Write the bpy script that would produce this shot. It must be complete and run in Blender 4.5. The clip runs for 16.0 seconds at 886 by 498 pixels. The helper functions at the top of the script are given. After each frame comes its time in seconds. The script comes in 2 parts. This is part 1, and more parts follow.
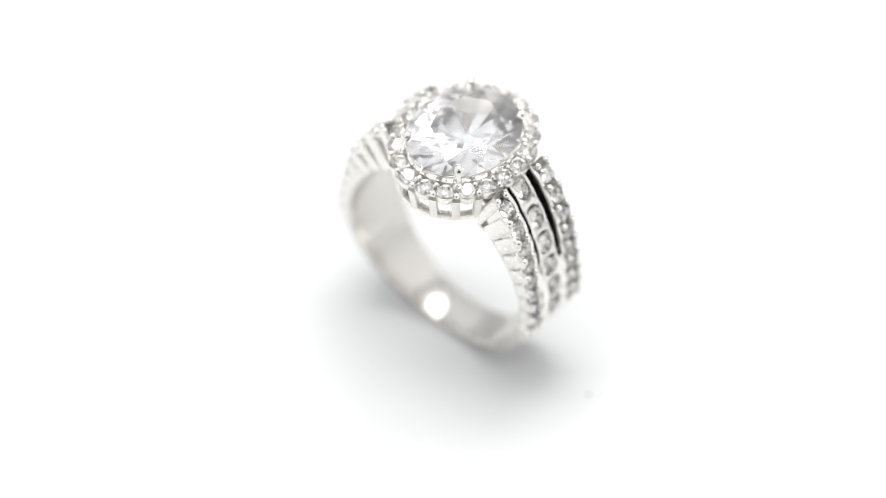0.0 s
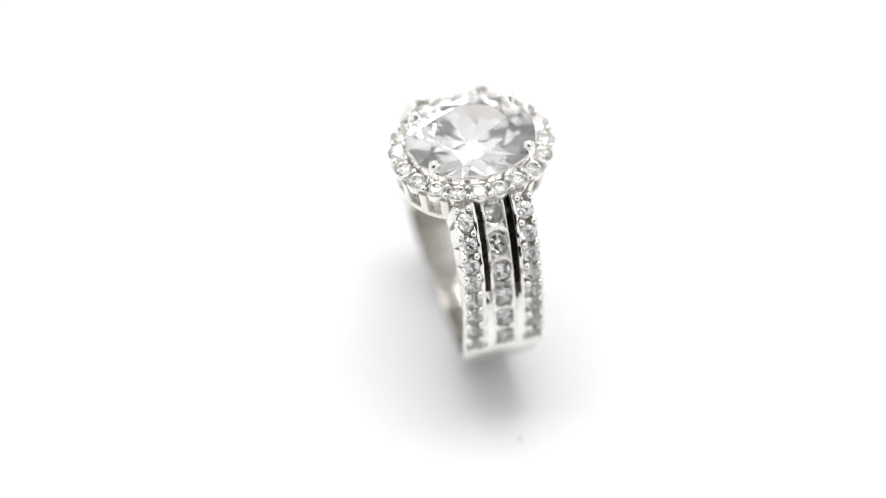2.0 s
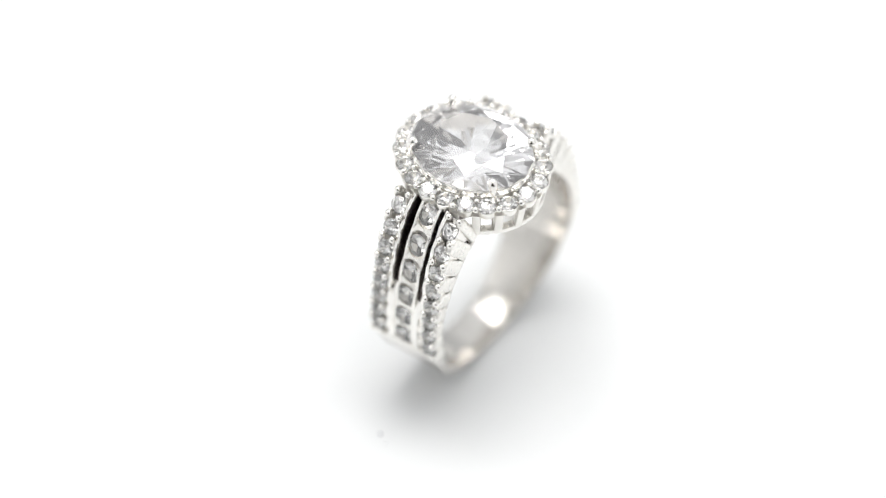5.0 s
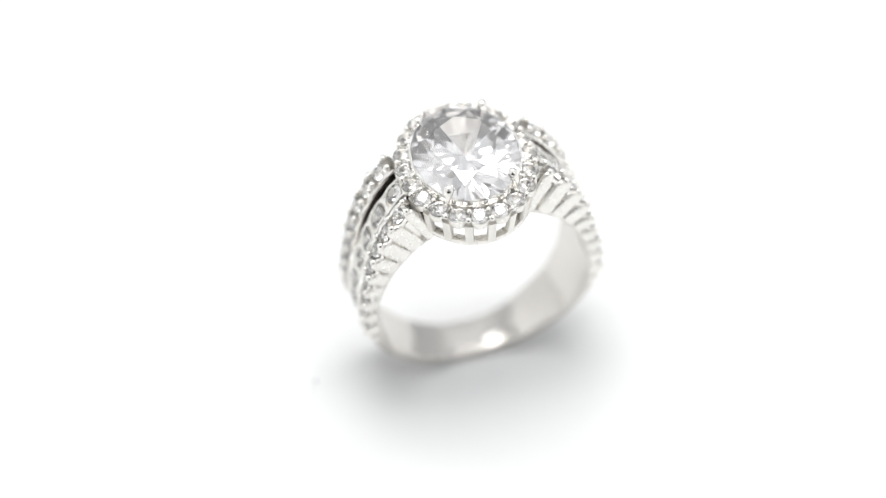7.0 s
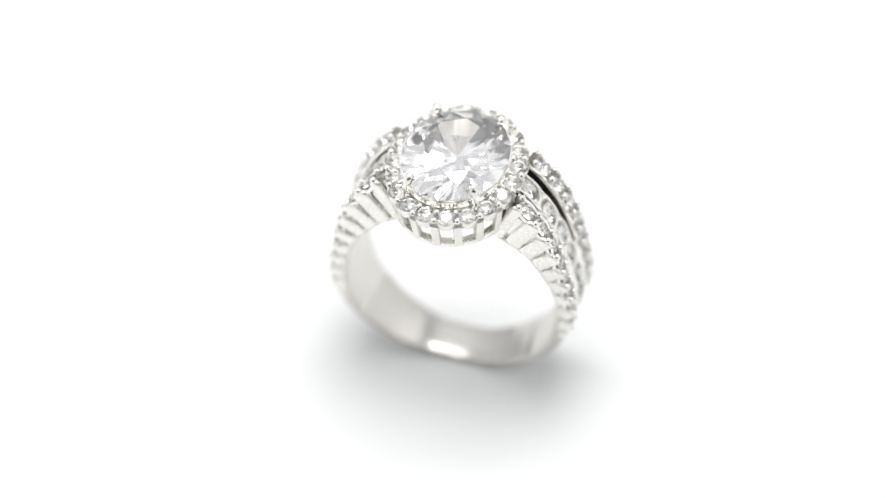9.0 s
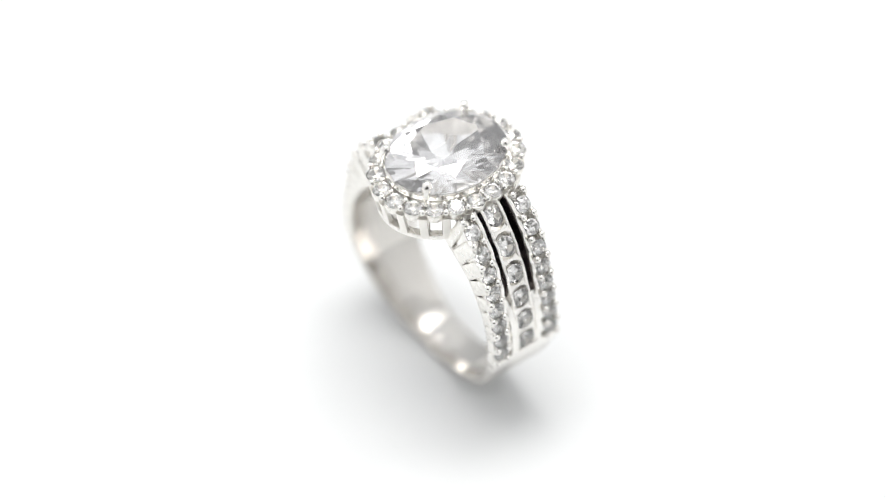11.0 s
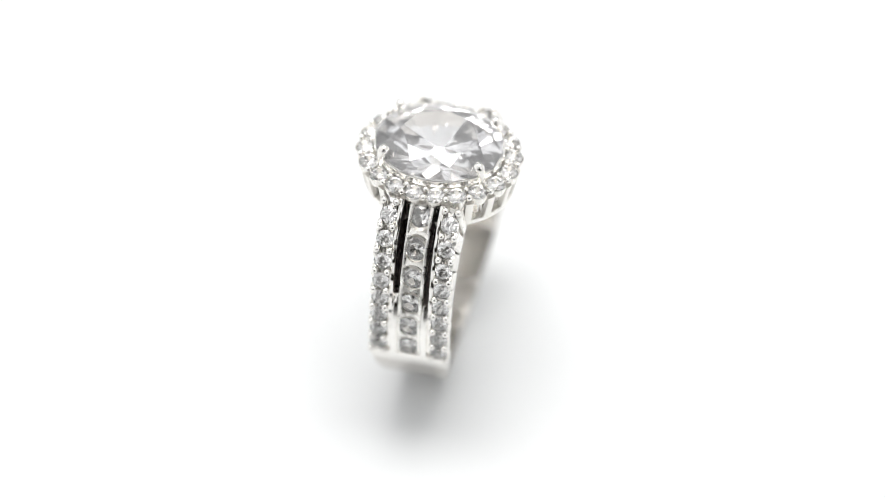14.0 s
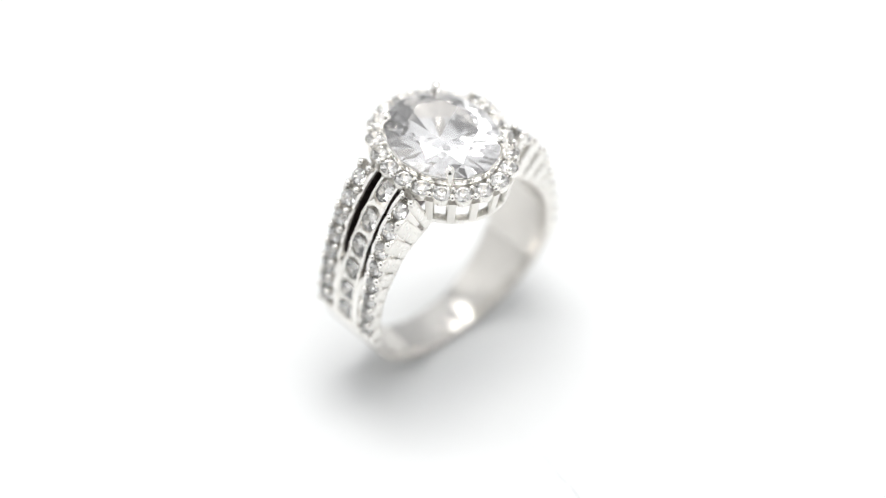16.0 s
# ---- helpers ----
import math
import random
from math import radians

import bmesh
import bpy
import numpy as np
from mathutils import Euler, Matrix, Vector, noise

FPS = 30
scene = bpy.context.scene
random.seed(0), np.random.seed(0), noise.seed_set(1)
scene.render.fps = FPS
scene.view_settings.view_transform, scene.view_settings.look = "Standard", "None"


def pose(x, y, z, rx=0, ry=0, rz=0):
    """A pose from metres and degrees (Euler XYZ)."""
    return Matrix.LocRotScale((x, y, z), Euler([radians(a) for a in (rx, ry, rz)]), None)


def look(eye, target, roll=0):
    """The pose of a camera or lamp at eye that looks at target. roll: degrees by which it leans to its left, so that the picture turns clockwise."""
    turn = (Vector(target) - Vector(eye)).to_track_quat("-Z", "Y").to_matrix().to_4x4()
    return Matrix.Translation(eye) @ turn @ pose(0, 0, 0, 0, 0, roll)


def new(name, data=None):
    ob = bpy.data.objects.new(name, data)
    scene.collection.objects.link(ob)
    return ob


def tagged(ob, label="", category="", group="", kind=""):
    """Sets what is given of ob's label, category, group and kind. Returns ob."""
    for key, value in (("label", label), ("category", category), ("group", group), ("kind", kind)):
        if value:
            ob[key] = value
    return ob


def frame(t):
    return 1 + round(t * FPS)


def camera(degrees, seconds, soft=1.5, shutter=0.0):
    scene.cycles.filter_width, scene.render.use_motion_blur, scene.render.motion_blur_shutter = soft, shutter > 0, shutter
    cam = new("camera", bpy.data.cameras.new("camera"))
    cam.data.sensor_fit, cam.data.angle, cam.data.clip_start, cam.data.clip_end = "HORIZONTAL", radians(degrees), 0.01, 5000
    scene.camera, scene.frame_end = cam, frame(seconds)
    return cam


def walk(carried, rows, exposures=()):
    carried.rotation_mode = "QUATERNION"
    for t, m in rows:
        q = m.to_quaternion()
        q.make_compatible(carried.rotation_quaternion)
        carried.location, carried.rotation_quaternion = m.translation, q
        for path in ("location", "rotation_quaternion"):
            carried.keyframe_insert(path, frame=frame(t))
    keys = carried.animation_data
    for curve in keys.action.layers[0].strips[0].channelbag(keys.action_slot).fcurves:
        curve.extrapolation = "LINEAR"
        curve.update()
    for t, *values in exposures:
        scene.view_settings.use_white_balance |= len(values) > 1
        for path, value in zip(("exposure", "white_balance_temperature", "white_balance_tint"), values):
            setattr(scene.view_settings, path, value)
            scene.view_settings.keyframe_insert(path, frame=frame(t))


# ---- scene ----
# ---------------------------------------------------------------- camera
MM = 0.001
EYE = (0.0, -0.33664, 0.37803)
AIM = (-0.00108, 0.0, 0.00979)
cam = camera(8.0, 16.0, soft=0.6)
cam.data.dof.use_dof = True
cam.data.dof.focus_distance = 0.4877
cam.data.dof.aperture_fstop = 10.0
walk(cam, [(0.0, look(EYE, AIM, -0.1)), (16.0, look(EYE, AIM, -0.1))], [(0.0, 0.0), (16.0, 0.0)])

# turn of the platter, seconds and degrees clockwise from above
TURN = [(0.0, -50.63), (0.5, -42.33), (1.0, -33.98), (1.5, -25.57), (2.0, -17.12), (2.5, -8.6), (3.0, 0.0), (3.5, 8.7), (4.0, 17.5),
        (4.5, 26.4), (5.0, 35.4), (5.5, 44.4), (6.0, 53.4), (6.5, 62.29), (7.0, 70.88), (7.5, 79.47), (8.0, 88.1), (8.5, 96.77), (9.0, 105.52),
        (9.5, 114.4), (10.0, 123.4), (10.5, 132.4), (11.0, 141.4), (11.5, 150.33), (12.0, 159.07), (12.5, 167.72), (13.0, 176.31),
        (13.5, 184.87), (14.0, 193.4), (14.5, 201.96), (15.0, 210.58), (15.5, 219.24), (16.0, 227.92)]
RING_AT = (1.296 * MM, 0.77 * MM)      # where the ring stands on the platter, from its axis
RING_TURN = -0.55
RING_LEAN = 2.2                         # it leans in its own plane, degrees

# ---------------------------------------------------------------- light
world = bpy.data.worlds.new("room")
scene.world = world
world.use_nodes = True
bg = world.node_tree.nodes["Background"]
bg.inputs["Color"].default_value = (1.0, 0.88, 0.78, 1)
bg.inputs["Strength"].default_value = 0.022


def area_lamp(name, at, target, sx, sy, watts, colour):
    data = bpy.data.lights.new(name, "AREA")
    data.shape, data.size, data.size_y, data.energy, data.color = "RECTANGLE", sx, sy, watts, colour
    ob = new(name, data)
    ob.matrix_world = look(at, target)
    return ob


area_lamp("top_softbox_lamp", (0.0, 0.13, 0.595), (0.0, 0.1301, 0.0), 0.44, 0.32, 2.66, (1.0, 0.99, 0.975))


# ---------------------------------------------------------------- materials
def material(name):
    m = bpy.data.materials.new(name)
    m.use_nodes = True
    return m, m.node_tree.nodes, m.node_tree.links, m.node_tree.nodes["Principled BSDF"]


def noise_tex(nodes, links, scale, detail=4.0, rough=0.55):
    co = nodes.new("ShaderNodeTexCoord")
    tex = nodes.new("ShaderNodeTexNoise")
    tex.inputs["Scale"].default_value, tex.inputs["Detail"].default_value, tex.inputs["Roughness"].default_value = scale, detail, rough
    links.new(co.outputs["Object"], tex.inputs["Vector"])
    return tex


def ramp(nodes, links, source, a, b, lo=0.35, hi=0.65):
    r = nodes.new("ShaderNodeValToRGB")
    r.color_ramp.elements[0].position, r.color_ramp.elements[1].position = lo, hi
    r.color_ramp.elements[0].color, r.color_ramp.elements[1].color = (*a, 1), (*b, 1)
    links.new(source, r.inputs["Fac"])
    return r


def bump(nodes, links, bsdf, source, strength, distance):
    b = nodes.new("ShaderNodeBump")
    b.inputs["Strength"].default_value, b.inputs["Distance"].default_value = strength, distance
    links.new(source, b.inputs["Height"])
    links.new(b.outputs["Normal"], bsdf.inputs["Normal"])


def silver(name, rough_lo, rough_hi, tone, wave):
    m, n, l, p = material(name)
    p.inputs["Metallic"].default_value = 1.0
    stain = noise_tex(n, l, 420.0)
    grain = noise_tex(n, l, 3200.0, 3.0)
    col = ramp(n, l, stain.outputs["Fac"], [c * 0.95 for c in tone], tone)
    l.new(col.outputs["Color"], p.inputs["Base Color"])
    ro = ramp(n, l, grain.outputs["Fac"], (rough_lo,) * 3, (rough_hi,) * 3)
    l.new(ro.outputs["Color"], p.inputs["Roughness"])
    bump(n, l, p, stain.outputs["Fac"], wave, 0.0002)
    return m


SILVER = silver("polished_silver", 0.10, 0.20, (0.955, 0.935, 0.90), 0.25)
# band silver darkened in colour to stand in for its dim reflections
SILVER_INSIDE = silver("dimmed_polished_silver", 0.13, 0.24, (0.72, 0.695, 0.66), 0.5)
SILVER_MATTE = silver("matte_cast_silver", 0.48, 0.62, (0.95, 0.93, 0.89), 0.20)
# near-black silver: shade and dark reflections of the slots, put into the colour
SLOT_SHADE = silver("slot_shade_silver", 0.22, 0.42, (0.14, 0.12, 0.115), 0.5)
SILVER_CAST = silver("satin_cast_silver", 0.24, 0.38, (0.95, 0.93, 0.89), 0.08)


def crystal(name, tint, clear):
    m, n, l, p = material(name)
    p.inputs["Base Color"].default_value = (*tint, 1)
    p.inputs["Roughness"].default_value = 0.0
    p.inputs["IOR"].default_value = 2.17
    p.inputs["Transmission Weight"].default_value = clear
    return m


CRYSTAL = crystal("clear_cut_crystal", (0.99, 0.98, 0.965), 0.97)
# larger diffuse share lifts the dark facets, glare haze put into the material
GLARE_CRYSTAL = crystal("glare_hazed_cut_crystal", (0.985, 0.98, 0.99), 0.945)


def white_sheet(name, tone, rough, grain_scale, grain):
    m, n, l, p = material(name)
    big = noise_tex(n, l, grain_scale * 0.03)
    fine = noise_tex(n, l, grain_scale, 5.0)
    col = ramp(n, l, big.outputs["Fac"], [c * 0.985 for c in tone], tone)
    l.new(col.outputs["Color"], p.inputs["Base Color"])
    p.inputs["Roughness"].default_value = rough
    bump(n, l, p, fine.outputs["Fac"], grain, 0.00003)
    return m


PLATTER = white_sheet("white_acrylic", (0.855, 0.866, 0.872), 0.45, 1500.0, 0.08)
TABLE = white_sheet("white_laminate", (0.84, 0.85, 0.855), 0.5, 900.0, 0.08)
BACK_FABRIC = white_sheet("pale_tent_fabric", (0.56, 0.57, 0.585), 0.9, 2500.0, 0.15)
FABRIC = white_sheet("white_tent_fabric", (0.92, 0.925, 0.93), 0.9, 2500.0, 0.15)
DUST, _n, _l, _p = material("grey_lint")
_p.inputs["Base Color"].default_value, _p.inputs["Roughness"].default_value = (0.42, 0.42, 0.45, 1), 0.9
SCRATCH, _n, _l, _p = material("scuffed_acrylic")
_p.inputs["Base Color"].default_value, _p.inputs["Roughness"].default_value = (0.62, 0.63, 0.65, 1), 0.8


# ---------------------------------------------------------------- mesh tools
def mesh_of(name, bm, mat, smooth_angle=35.0):
    bmesh.ops.recalc_face_normals(bm, faces=bm.faces)
    me = bpy.data.meshes.new(name)
    for f in bm.faces:
        f.smooth = smooth_angle > 0
    bm.to_mesh(me)
    bm.free()
    me.materials.append(mat)
    if smooth_angle > 0:
        me.set_sharp_from_angle(angle=radians(smooth_angle))
    return me


def part(name, bm, mat, parent, label="", smooth_angle=35.0):
    ob = new(name, mesh_of(name, bm, mat, smooth_angle))
    ob.parent = parent
    return tagged(ob, label)


def shared(name, me, parent, m):
    ob = new(name, me)
    ob.parent = parent
    ob.matrix_local = m
    return ob


def loft(loops, closed=True, capped=True):
    """A skin over loops of equal length; closed joins each loop's ends, capped fills the first and last."""
    bm = bmesh.new()
    rows = [[bm.verts.new(p) for p in loop] for loop in loops]
    n = len(rows[0])
    for a, b in zip(rows, rows[1:]):
        for i in range(n if closed else n - 1):
            j = (i + 1) % n
            bm.faces.new((a[i], a[j], b[j], b[i]))
    if capped:
        bm.faces.new(rows[0][::-1])
        bm.faces.new(rows[-1])
    return bm


def ring_loft(loops):
    """A closed skin round a ring of closed loops."""
    bm = bmesh.new()
    rows = [[bm.verts.new(p) for p in loop] for loop in loops]
    n, k = len(rows[0]), len(rows)
    for q in range(k):
        a, b = rows[q], rows[(q + 1) % k]
        for i in range(n):
            j = (i + 1) % n
            bm.faces.new((a[i], a[j], b[j], b[i]))
    return bm


def rounded(x0, x1, y0, y1, r, seg=3):
    """Points of a rounded rectangle, anticlockwise."""
    r = min(r, 0.49 * abs(x1 - x0), 0.49 * abs(y1 - y0))
    pts = []
    for cx, cy, start in ((x1 - r, y1 - r, 0), (x0 + r, y1 - r, 90), (x0 + r, y0 + r, 180), (x1 - r, y0 + r, 270)):
        for k in range(seg + 1):
            a = radians(start + 90 * k / seg)
            pts.append((cx + r * math.cos(a), cy + r * math.sin(a)))
    return pts


def tube(points, radii, seg=10, round_end=True):
    pts = [Vector(p) for p in points]
    loops = []
    for i, (p, r) in enumerate(zip(pts, radii)):
        way = (pts[min(i + 1, len(pts) - 1)] - pts[max(i - 1, 0)]).normalized()
        side = way.orthogonal().normalized() if i == 0 else (side - way * side.dot(way)).normalized()
        up = way.cross(side)
        loops.append([p + (side * math.cos(a) + up * math.sin(a)) * r for a in (2 * math.pi * k / seg for k in range(seg))])
    if round_end:
        tip, r = pts[-1], radii[-1]
        for b in (30, 55, 75):
            c, s = math.cos(radians(b)), math.sin(radians(b))
            loops.append([tip + way * r * s + (side * math.cos(a) + up * math.sin(a)) * r * c for a in (2 * math.pi * k / seg for k in range(seg))])
    return loft(loops)


# ---------------------------------------------------------------- cut stones
def brilliant(ax, ay, table, crown, pavilion, girdle, keel=0.0):
    """A brilliant cut: table, stars, kites, upper and lower halves, mains; girdle at z = 0, half axes ax and ay; keel is half the length of the culet's edge."""
    bm = bmesh.new()

    def v(r, deg, z):
        return bm.verts.new((ax * r * math.cos(radians(deg)), ay * r * math.sin(radians(deg)), z))

    cm = math.cos(radians(22.5))
    rm, rl = 0.5 * (1 + table) * 1.02, 0.23
    t = [v(table, 45 * k, crown) for k in range(8)]
    m = [v(rm, 45 * k + 22.5, crown * (1 - rm * cm) / (1 - table)) for k in range(8)]
    g = [v(1, 22.5 * j, girdle / 2) for j in range(16)]
    h = [v(1, 22.5 * j, -girdle / 2) for j in range(16)]
    lo = [v(rl, 45 * k + 22.5, -pavilion * (1 - rl * cm) - girdle / 2) for k in range(8)]
    tip = [bm.verts.new((sx * keel, 0, -pavilion - girdle / 2)) for sx in ((1, -1) if keel else (0,))]
    for vert in lo:
        vert.co.x = math.copysign(keel, vert.co.x) + vert.co.x * (ax - keel) / ax
    bm.faces.new(t)
    for k in range(8):
        n = (k + 1) % 8
        a, b, d = g[2 * k], g[2 * k + 1], g[2 * n]
        bm.faces.new((t[k], m[k], t[n]))
        bm.faces.new((t[k], m[k - 1], a, m[k]))
        bm.faces.new((m[k], a, b))
        bm.faces.new((m[k], b, d))
        a, b, d = h[2 * k], h[2 * k + 1], h[2 * n]
        apex = tip if keel == 0 else [tip[0]] if k in (0, 1, 7) else [tip[1]] if k in (3, 4, 5) else tip if k == 6 else tip[::-1]
        bm.faces.new((*apex[::-1], lo[k], a, lo[k - 1]))
        bm.faces.new((lo[k], b, a))
        bm.faces.new((lo[k], d, b))
    for j in range(16):
        bm.faces.new((g[j], h[j], h[(j + 1) % 16], g[(j + 1) % 16]))
    return bm


# ---------------------------------------------------------------- the place
def box(x0, x1, y0, y1, z0, z1):
    bm = bmesh.new()
    bmesh.ops.create_cube(bm, size=1.0)
    bmesh.ops.transform(bm, matrix=Matrix.LocRotScale(((x0 + x1) / 2, (y0 + y1) / 2, (z0 + z1) / 2), None, (x1 - x0, y1 - y0, z1 - z0)), verts=bm.verts)
    return bm


def structure(name, bm, mat, label, category):
    ob = new(name, mesh_of(name, bm, mat, 0))
    return tagged(ob, label, category, kind="structure")


def build_place():
    structure("table_top", box(-0.6, 0.6, -0.62, 0.6, -0.045, -0.012), TABLE, "white laminate table top under the turntable", "table")
    structure("wall_back", box(-0.402, 0.402, 0.400, 0.404, -0.012, 0.600), BACK_FABRIC, "pale fabric back wall of the photo tent", "wall")
    structure("wall_left", box(-0.404, -0.400, -0.26, 0.399, -0.012, 0.600), FABRIC, "white fabric side wall of the photo tent", "wall")
    structure("wall_right", box(0.400, 0.404, -0.26, 0.399, -0.012, 0.600), FABRIC, "white fabric side wall of the photo tent", "wall")
    # unseen white panels added in front; their gap sets the ring's dark reflections
    for name, x0, x1, z0, z1 in (("wall_front_1", -0.402, -0.20, -0.012, 0.120), ("wall_front_2", 0.20, 0.402, -0.012, 0.120),
                                  ("wall_front_3", -0.402, -0.07, 0.120, 0.390), ("wall_front_4", 0.07, 0.402, 0.120, 0.390),
                                  ("wall_front_5", -0.402, 0.402, 0.390, 0.600)):
        structure(name, box(x0, x1, -0.266, -0.262, z0, z1), FABRIC, "unseen white fabric front flap, added to brighten reflections", "wall")
    structure("ceiling", box(-0.404, 0.404, -0.26, 0.404, 0.601, 0.605), FABRIC, "white fabric roof of the photo tent", "ceiling")


def build_turntable():
    top = tagged(new("turntable"), "white acrylic turntable platter turning on the table", "turntable")
    prof = [(0.0, 0.0), (0.1185, 0.0), (0.1196, -0.0004), (0.12, -0.0015), (0.12, -0.0065), (0.1195, -0.0075), (0.118, -0.008), (0.0, -0.008)]
    loops = [[(r * math.cos(a), r * math.sin(a), z) for a in (2 * math.pi * k / 128 for k in range(128))] for r, z in prof[1:-1]]
    part("platter", loft(loops), PLATTER, top, "glossy white acrylic platter")
    foot = [[(r * math.cos(a), r * math.sin(a), z) for a in (2 * math.pi * k / 64 for k in range(64))] for r, z in ((0.07, -0.008), (0.072, -0.0085), (0.072, -0.012))]
    part("foot", loft(foot), TABLE, top, "white round foot")
    # specks of lint and a fine scuff on the platter
    rnd = random.Random(4)
    for x, y, r in ((1.43, -12.32, 0.17), (2.3, -12.9, 0.07), (-9.6, -11.0, 0.06), (11.2, 6.5, 0.05)):
        bm = bmesh.new()
        bmesh.ops.create_icosphere(bm, subdivisions=1, radius=r * MM)
        for vert in bm.verts:
            vert.co *= 0.75 + 0.5 * rnd.random()
            vert.co.z *= 0.35
        bmesh.ops.translate(bm, verts=bm.verts, vec=(x * MM, y * MM, 0.3 * r * MM))
        part("lint_speck", bm, DUST, top, "tiny grey speck of lint")
    a, b = Vector((-12.3, 3.4, 0)), Vector((-29.0, 6.1, 0))
    loops = []
    for k in range(25):
        p = a.lerp(b, k / 24) + Vector((0, 0.10 * math.sin(k * 1.3) + 0.05 * math.sin(k * 3.1), 0))
        w = 0.10 * math.sin(math.pi * (k + 0.4) / 24.8) * (0.7 + 0.3 * math.sin(k * 2.2))
        loops.append([(p.x * MM, (p.y - w) * MM, 0.00001), (p.x * MM, p.y * MM, 0.00003), (p.x * MM, (p.y + w) * MM, 0.00001)])
    part("scratch", loft(loops, closed=False, capped=False), SCRATCH, top, "fine grey scratch")
    return top


# ---------------------------------------------------------------- the ring
R_IN, ZC = 8.6, 9.25                    # inner radius and height of the ring's centre, in millimetres
N_SIDE, A_TOP, A_LOW = 8, 58.5, -2.3    # stones of an outer row, from the first to the last angle
N_MID, B_TOP, B_LOW = 6, 60.5, -1.8
ROW_X = 2.42
HALO_A, HALO_B, HALO_Z = 5.78, 4.78, 20.95


def crest(a):
    """Radius of the stones' tops over the shoulder at the angle a."""
    return 9.95 + 0.073 * 6.0 * math.log(1 + math.exp((a - 22.0) / 6.0))


def mid_crest(a):
    """The same for the channel between the outer rows, which lies lower towards the top."""
    return crest(a) - 0.14 - 0.46 * min(1.0, max(0.0, (a - 15.0) / 30.0))


def at(x, s, a, r):
    """A point of the shoulder on side s (1 or -1) at angle a above the horizontal, in metres."""
    return Vector((x, s * r * math.cos(radians(a)), ZC + r * math.sin(radians(a)))) * MM


def seat(x, s, a, r, lean=0.0):
    """A pose with z along the radius there, y along the row."""
    z = Vector((0, s * math.cos(radians(a + lean)), math.sin(radians(a + lean))))
    xx = Vector((1, 0, 0))
    m = Matrix((xx, z.cross(xx), z)).transposed().to_4x4()
    return Matrix.Translation(at(x, s, a, r)) @ m


def crest_lean(a):
    """Tilt of the row against the circle, since the crest climbs."""
    slope = (crest(a + 1) - crest(a - 1)) / (crest(a) * radians(2))
    return -math.degrees(math.atan(slope))


def build_band(ring):
    loops = []
    angles = [62 - 1.0 * k for k in range(305)]
    for a in angles:
        b = a if a > -90 else -180 - a          # angle on the nearer side
        w = 1.75 + (3.12 - 1.75) * min(1.0, max(0.0, (b + 80) / 68)) ** 1.2
        out = 9.0 if b > -5.5 else 9.25 + 0.50 * max(0.0, (b + 62) / 58.0) ** 2 if b > -62 else 9.25
        s = 1 if a > -90 else -1
        ripple = 0.040 * math.sin(radians(a) * 9 + 0.6) + 0.022 * math.sin(radians(a) * 17 + 2.0) + 0.008 * math.sin(radians(a) * 37)
        loops.append([at(x, s, b, r + (ripple + 0.015 * (x / w) ** 2 if r < 8.8 else -0.03 * (x / w) ** 2)) for x, r in rounded(-w, w, R_IN, out, 0.11)])
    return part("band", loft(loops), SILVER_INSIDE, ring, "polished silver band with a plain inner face")


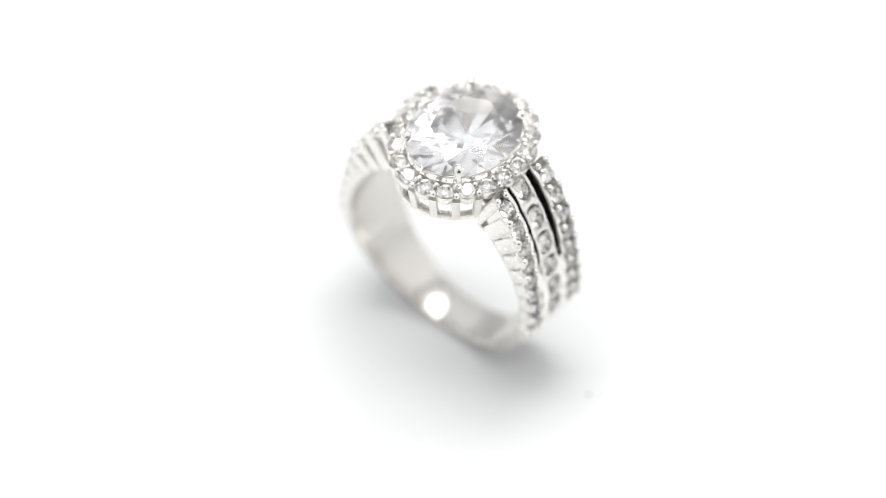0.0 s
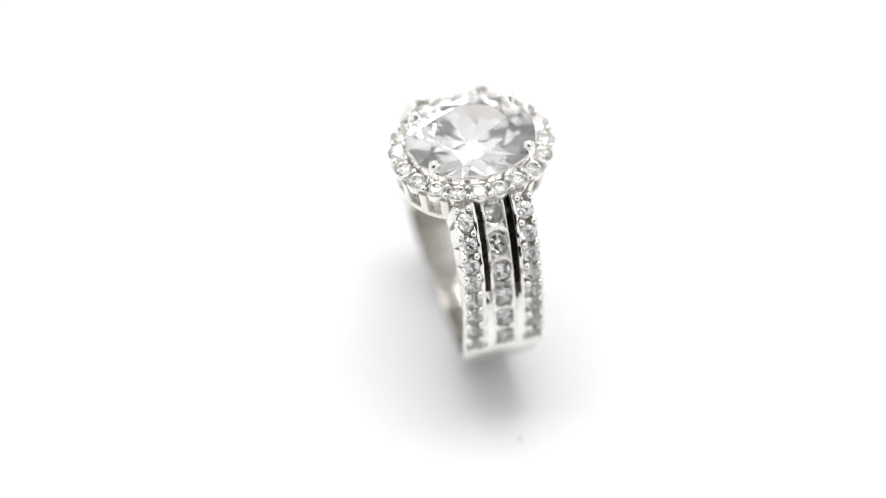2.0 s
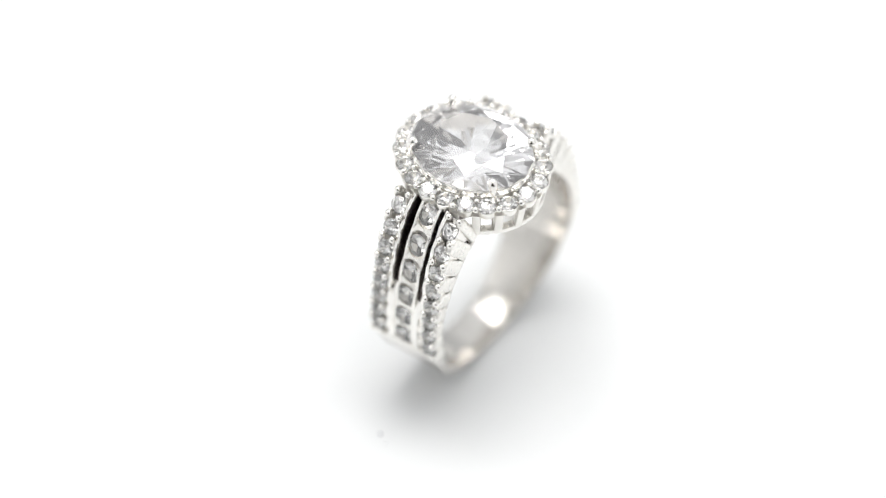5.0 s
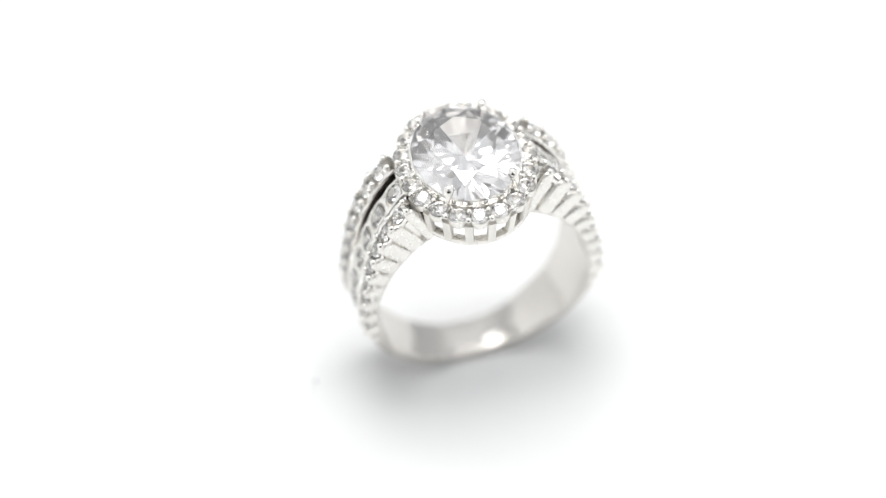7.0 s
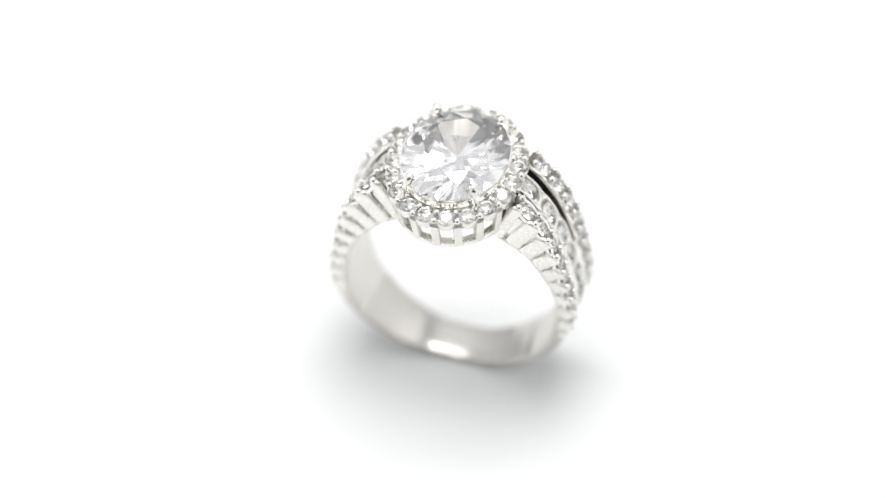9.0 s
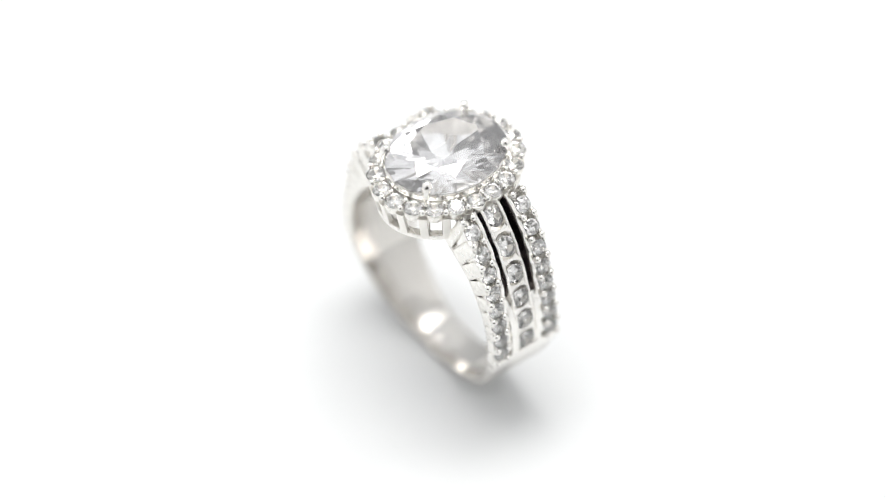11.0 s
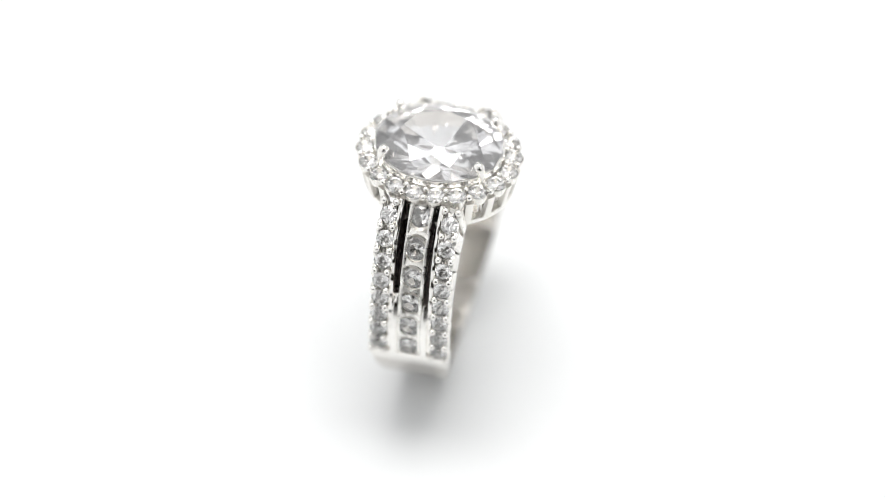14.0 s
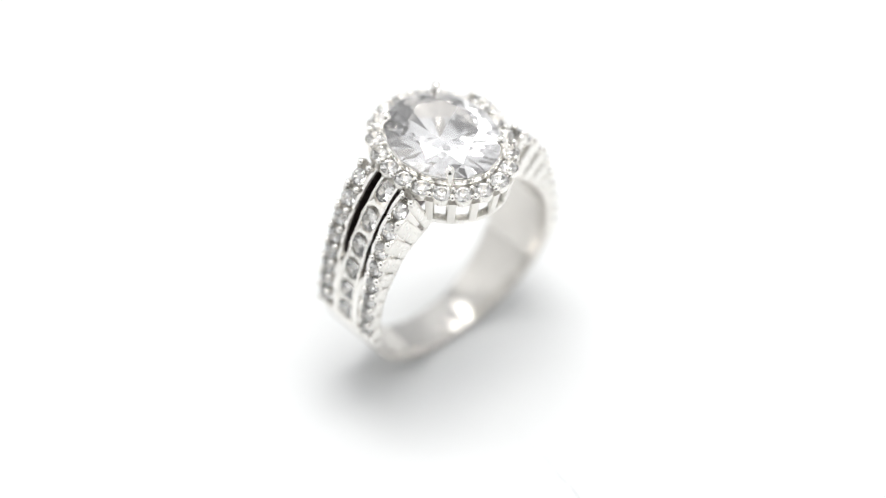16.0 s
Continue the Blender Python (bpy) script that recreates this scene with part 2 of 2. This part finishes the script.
def build_shoulder(ring, s, stone_me, mid_me, bead_me):
    def strip(x0, x1, top, lo=8.9, hi_a=60.0, lo_a=-7.3, rr=0.10):
        base = lo if callable(lo) else (lambda a: lo)
        n = max(2, int((hi_a - lo_a) / 1.5))
        return loft([[at(x, s, a, r) for x, r in rounded(x0, x1, base(a), top(a), rr, 2)] for a in (hi_a + (lo_a - hi_a) * k / n for k in range(n + 1))])

    # foot of the stone rows, a step down to the plain band
    foot = loft([[at(x, s, a, r) for x, r in rounded(-3.10, 3.10, 8.9, t, 0.2, 3)] for a, t in ((-6.9, 9.74), (-8.8, 9.78), (-11.8, 9.71), (-15.8, 9.58))])
    sh = tagged(new("shoulder", mesh_of("shoulder", foot, SILVER)), "split silver shoulder set with three rows of clear stones")
    sh.parent = ring
    mid_step = (B_TOP - B_LOW) / (N_MID - 1)
    for q in (-1, 1):
        lo, hi = sorted((q * 0.67, q * 0.95))
        part("channel_wall", strip(lo, hi, lambda a: mid_crest(a) - 0.10 + 0.05 * math.cos(radians((a - B_TOP) / mid_step * 360)) + 0.02 * math.sin(a * 0.9 + q), lo=8.9, hi_a=65.5, rr=0.08), SILVER_CAST, sh)
        lo, hi = sorted((q * 1.72, q * 2.86))
        part("row_rail", strip(lo, hi, lambda a: crest(a) - 1.15, hi_a=64.0, rr=0.12), SILVER, sh)
        lo, hi = sorted((q * 1.42, q * 1.78))
        part("row_wall", strip(lo, hi, lambda a: crest(a) - 0.34 + 0.07 * math.cos(radians((a - A_TOP) / (A_TOP - A_LOW) * 7 * 360)), hi_a=64.5, rr=0.08), SILVER, sh)
        lo, hi = sorted((q * 0.75, q * 1.50))
        part("slot_floor", strip(lo, hi, lambda a: 9.45 + 0.10 * (crest(a) - 9.95), hi_a=72.0), SLOT_SHADE, sh, "floor of the slot, coloured dark for its shade")
        lo, hi = sorted((q * 2.90, q * 3.06))
        part("outer_wall", strip(lo, hi, lambda a: crest(a) - 0.42 + 0.08 * math.cos(radians((a - A_TOP - 4.3) / (A_TOP - A_LOW) * 7 * 360)), lo=lambda a: crest(a) - 0.85, hi_a=62.0, rr=0.05), SILVER, sh)
        # thin dark strip added on the row wall as shade inside the slot
        lo, hi = sorted((q * 1.385, q * 1.42))
        part("slot_side", strip(lo, hi, lambda a: crest(a) - 0.62, lo=9.4, hi_a=66.0, lo_a=27.0, rr=0.01), SLOT_SHADE, sh, "dark strip for the shade on the slot's inner side")
        # solid web that closes the slot low on the shoulder
        lo, hi = sorted((q * 0.93, q * 1.46))
        part("web", strip(lo, hi, lambda a: mid_crest(a) - 0.03 - 0.2 * max(0.0, (a - 12) / 10.0) - 1.1 * max(0.0, (a - 21) / 10.0) ** 2, hi_a=27.0 + 4 * q * s, rr=0.10), SILVER, sh)
    # dark block added as the shade under the halo
    part("slot_head", strip(-1.46, 1.46, lambda a: mid_crest(66.0) - 1.15, lo=9.4, hi_a=71.0, lo_a=66.4), SLOT_SHADE, sh, "dark block for the shade at the head of the slots")
    part("channel_floor", strip(-0.70, 0.70, lambda a: max(9.02, mid_crest(a) - 0.92), hi_a=65.5), SILVER_CAST, sh)
    for i in range(1, N_MID + 1):
        a = B_TOP + mid_step / 2 - mid_step * i
        loops = []
        for x, half in ((-0.84, 3.6), (-0.62, 2.2), (-0.35, 1.1), (0.0, 0.7), (0.35, 1.1), (0.62, 2.2), (0.84, 3.6)):
            loops.append([at(x, s, a + d, r) for d, r in ((-half, 8.9), (half, 8.9), (half, mid_crest(a + half) - 0.24), (half * 0.6, mid_crest(a) - 0.19), (-half * 0.6, mid_crest(a) - 0.19), (-half, mid_crest(a - half) - 0.24))])
        part("bridge", loft(loops), SILVER_CAST, sh)
    step = (A_TOP - A_LOW) / (N_SIDE - 1)
    for q in (-1, 1):
        for i in range(N_SIDE):
            a = A_TOP - step * i
            shared("side_stone", stone_me, sh, seat(q * ROW_X, s, a, crest(a) - 0.30, crest_lean(a)) @ Matrix.Rotation(0.7 * i + q, 4, "Z"))
        # ribs that rise between the stones and end in the claws
        for i in range(N_SIDE + 1):
            a = A_TOP + step / 2 - step * i
            top = crest(a) - 0.16
            loops = []
            for f, down, wid, x0, x1 in ((0.0, 0, 0.498, 2.6, 3.12), (0.2, 0, 0.475, 2.7, 3.16), (0.6, 0, 0.445, 2.84, 3.19), (1.0, 0, 0.42, 2.88, 3.22), (1.0, 0.16, 0.41, 2.95, 3.23), (1.0, 0.32, 0.38, 2.98, 3.23), (1.0, 0.45, 0.31, 3.0, 3.22), (1.0, 0.54, 0.20, 2.98, 3.16)):
                r = 8.75 + (top - 0.54 - 8.75) * f + down
                da = step * wid * (0.62 if i == 0 else 1.0)
                groove = 0.02 + 0.22 * f
                face = [(x1 - groove * abs(k) ** 8 - 0.02 * k * k, da * k) for k in (-1, -0.94, -0.86, -0.72, -0.4, 0, 0.4, 0.72, 0.86, 0.94, 1)]
                loops.append([at(q * x, s, a + d, r) for x, d in (*face, (x0, da), (x0, -da))])
            part("rib", loft(loops), SILVER_CAST, sh)
            for xx in (ROW_X - 0.48, ROW_X + 0.52):
                shared("claw", bead_me, sh, Matrix.Translation(at(q * xx, s, a, crest(a) - 0.12)))
    step = (B_TOP - B_LOW) / (N_MID - 1)
    for i in range(N_MID):
        a = B_TOP - step * i
        shared("channel_stone", mid_me, sh, seat(0, s, a, mid_crest(a) - 0.20, crest_lean(a)) @ Matrix.Rotation(0.4 * i, 4, "Z"))
    return sh


def oval_band(x_in, y_in, x_out, y_out, z0, z1, rr=0.12, n=96):
    """An oval hoop of rounded section."""
    loops = []
    for k in range(n):
        c, s = math.cos(2 * math.pi * k / n), math.sin(2 * math.pi * k / n)
        loops.append([((x_in + (x_out - x_in) * f) * c * MM, (y_in + (y_out - y_in) * f) * s * MM, z * MM) for f, z in rounded(0, 1, z0, z1, rr, 2)])
    return ring_loft(loops)


def cone_band(x_top, y_top, z_top, x_low, y_low, z_low, thick, n=96):
    """A funnel of oval plan, wide at the top."""
    loops = []
    for k in range(n):
        c, s = math.cos(2 * math.pi * k / n), math.sin(2 * math.pi * k / n)
        loops.append([(x * c * MM, y * s * MM, z * MM) for x, y, z in ((x_top, y_top, z_top), (x_low, y_low, z_low), (x_low + thick, y_low + thick, z_low - thick), (x_top + thick * 0.5, y_top + thick * 0.5, z_top - thick))])
    return ring_loft(loops)


def halo_spots(n):
    """Angles that step the oval of the halo into equal lengths, none on its axes."""
    fine = 4000
    pts = [(HALO_A * math.cos(2 * math.pi * k / fine), HALO_B * math.sin(2 * math.pi * k / fine)) for k in range(fine + 1)]
    run = [0.0]
    for p, q in zip(pts, pts[1:]):
        run.append(run[-1] + math.dist(p, q))
    return [2 * math.pi * int(np.searchsorted(run, run[-1] * (k + 0.5) / n)) / fine for k in range(n)]


def build_head(ring, halo_me, bead_me):
    head = part("halo", oval_band(5.12, 4.14, 6.10, 5.12, HALO_Z - 1.02, HALO_Z - 0.74), SILVER_CAST, ring, "oval silver halo frame round the centre stone")
    spots = halo_spots(20)
    cup_prof = ((0.66, -0.80), (0.78, -0.40), (0.83, -0.10), (0.80, -0.03), (0.75, -0.07), (0.60, -0.34), (0.46, -0.80))
    cup = mesh_of("stone_cup", ring_loft([[(r * MM * math.cos(2 * math.pi * k / 24), r * MM * math.sin(2 * math.pi * k / 24), z * MM) for r, z in cup_prof] for k in range(24)]), SILVER_CAST)
    for i, t in enumerate(spots):
        x, y = HALO_A * math.cos(t), HALO_B * math.sin(t)
        here = Matrix.Translation((x * MM, y * MM, HALO_Z * MM))
        shared("stone_cup", cup, head, here)
        tilt = Matrix.Rotation(0.10, 4, Vector((-math.sin(t), math.cos(t), 0))) @ Matrix.Rotation(0.12 * math.sin(3.7 * i), 4, "X") @ Matrix.Rotation(0.12 * math.cos(2.3 * i), 4, "Y")
        shared("halo_stone", halo_me, head, here @ tilt @ Matrix.Rotation(t + 0.3 * i, 4, "Z"))
        # two claws in each gap
        t2 = spots[(i + 1) % 20] + (2 * math.pi if i == 19 else 0)
        tm = (t + t2) / 2
        nx, ny = math.cos(tm) / HALO_A, math.sin(tm) / HALO_B
        nl = math.hypot(nx, ny)
        for off in (0.46, -0.44):
            shared("claw", bead_me, head, Matrix.Translation(((HALO_A * math.cos(tm) + off * nx / nl) * MM, (HALO_B * math.sin(tm) + off * ny / nl) * MM, (HALO_Z + 0.10) * MM)))
        # open gallery: a post under each gap
        post = []
        for f, z in ((0.0, 17.95), (0.5, 19.2), (1.0, 20.45)):
            ax, by = 5.70 + (6.26 - 5.70) * f, 4.84 + (5.26 - 4.84) * f
            px, py = ax * math.cos(tm), by * math.sin(tm)
            nrm = Vector((nx / nl, ny / nl, 0))
            tan = Vector((-ny / nl, nx / nl, 0))
            post.append([(Vector((px, py, z)) + nrm * u + tan * w) * MM for u, w in rounded(-0.28, 0.18, -0.33, 0.33, 0.09, 2)])
        part("gallery_post", loft(post), SILVER_MATTE, head)
    part("gallery_rail", oval_band(5.16, 4.28, 5.88, 5.00, 17.76, 18.20, 0.12), SILVER_CAST, head, "lower silver rail of the open gallery")
    part("collar", oval_band(5.00, 4.16, 5.14, 4.30, 21.35, 21.93, 0.05), SILVER, head, "thin silver collar round the stone")
    # below its rim the funnel is an added reflector that lightens the stone
    part("seat", cone_band(4.99, 4.15, 21.62, 2.1, 1.7, 19.1, 0.12), SILVER_MATTE, head, "matte silver seat under the stone, deepened to brighten it")
    part("inner_wall", oval_band(4.90, 4.04, 5.01, 4.15, 20.30, 21.55, 0.04), SILVER_MATTE, head, "matte silver wall inside the halo")
    # four claws of the centre stone
    tips = ((3.83, 2.56), (3.83, -2.62), (-3.85, -2.62), (-3.81, 2.66))
    for x, y in tips:
        k = Vector((x, y, 0))
        path = [(k * f + Vector((0, 0, z))) * MM for f, z in ((1.05, 18.0), (1.06, 20.0), (1.055, 21.4), (1.045, 22.15), (1.02, 22.55), (0.995, 22.72))]
        part("prong", tube(path, [0.27 * MM, 0.27 * MM, 0.27 * MM, 0.31 * MM, 0.38 * MM, 0.42 * MM], 16), SILVER, head, "round-tipped silver prong")
    return head


def build_ring():
    ring = tagged(new("ring"), "silver halo ring with a clear oval stone, standing on the turntable", "ring")
    side_me = mesh_of("side_stone", brilliant(0.69 * MM, 0.69 * MM, 0.54, 0.24 * MM, 0.59 * MM, 0.05 * MM), CRYSTAL, 0)
    mid_me = mesh_of("channel_stone", brilliant(0.80 * MM, 0.92 * MM, 0.55, 0.22 * MM, 0.58 * MM, 0.05 * MM), CRYSTAL, 0)
    halo_me = mesh_of("halo_stone", brilliant(0.77 * MM, 0.77 * MM, 0.55, 0.25 * MM, 0.66 * MM, 0.05 * MM), CRYSTAL, 0)
    bm = bmesh.new()
    bmesh.ops.create_uvsphere(bm, u_segments=12, v_segments=8, radius=0.285 * MM)
    bead_me = mesh_of("claw", bm, SILVER, 80)
    build_band(ring)
    for s in (1, -1):
        build_shoulder(ring, s, side_me, mid_me, bead_me)
    build_head(ring, halo_me, bead_me)
    bm = brilliant(5.06 * MM, 4.22 * MM, 0.60, 1.05 * MM, 3.46 * MM, 0.10 * MM, 0.3 * MM)
    bmesh.ops.translate(bm, verts=bm.verts, vec=(0, 0, 22.0 * MM))
    part("centre_stone", bm, GLARE_CRYSTAL, ring, "large clear oval brilliant-cut stone", 0)
    # clear stones let the light through to the settings under them
    for ob in ring.children_recursive:
        if "_stone" in ob.name:
            ob.visible_shadow = False
    return ring


build_place()
turntable = build_turntable()
ring = build_ring()


def motions():
    spin, orbit = [], []
    for t, deg in TURN:
        turn = pose(0, 0, 0, 0, 0, -deg)
        spin.append((t, turn))
        orbit.append((t, turn @ pose(*RING_AT, ZC * MM, 0, 0, RING_TURN) @ pose(0, 0, 0, RING_LEAN) @ pose(0, 0, -ZC * MM)))
    walk(turntable, spin)
    walk(ring, orbit)


motions()
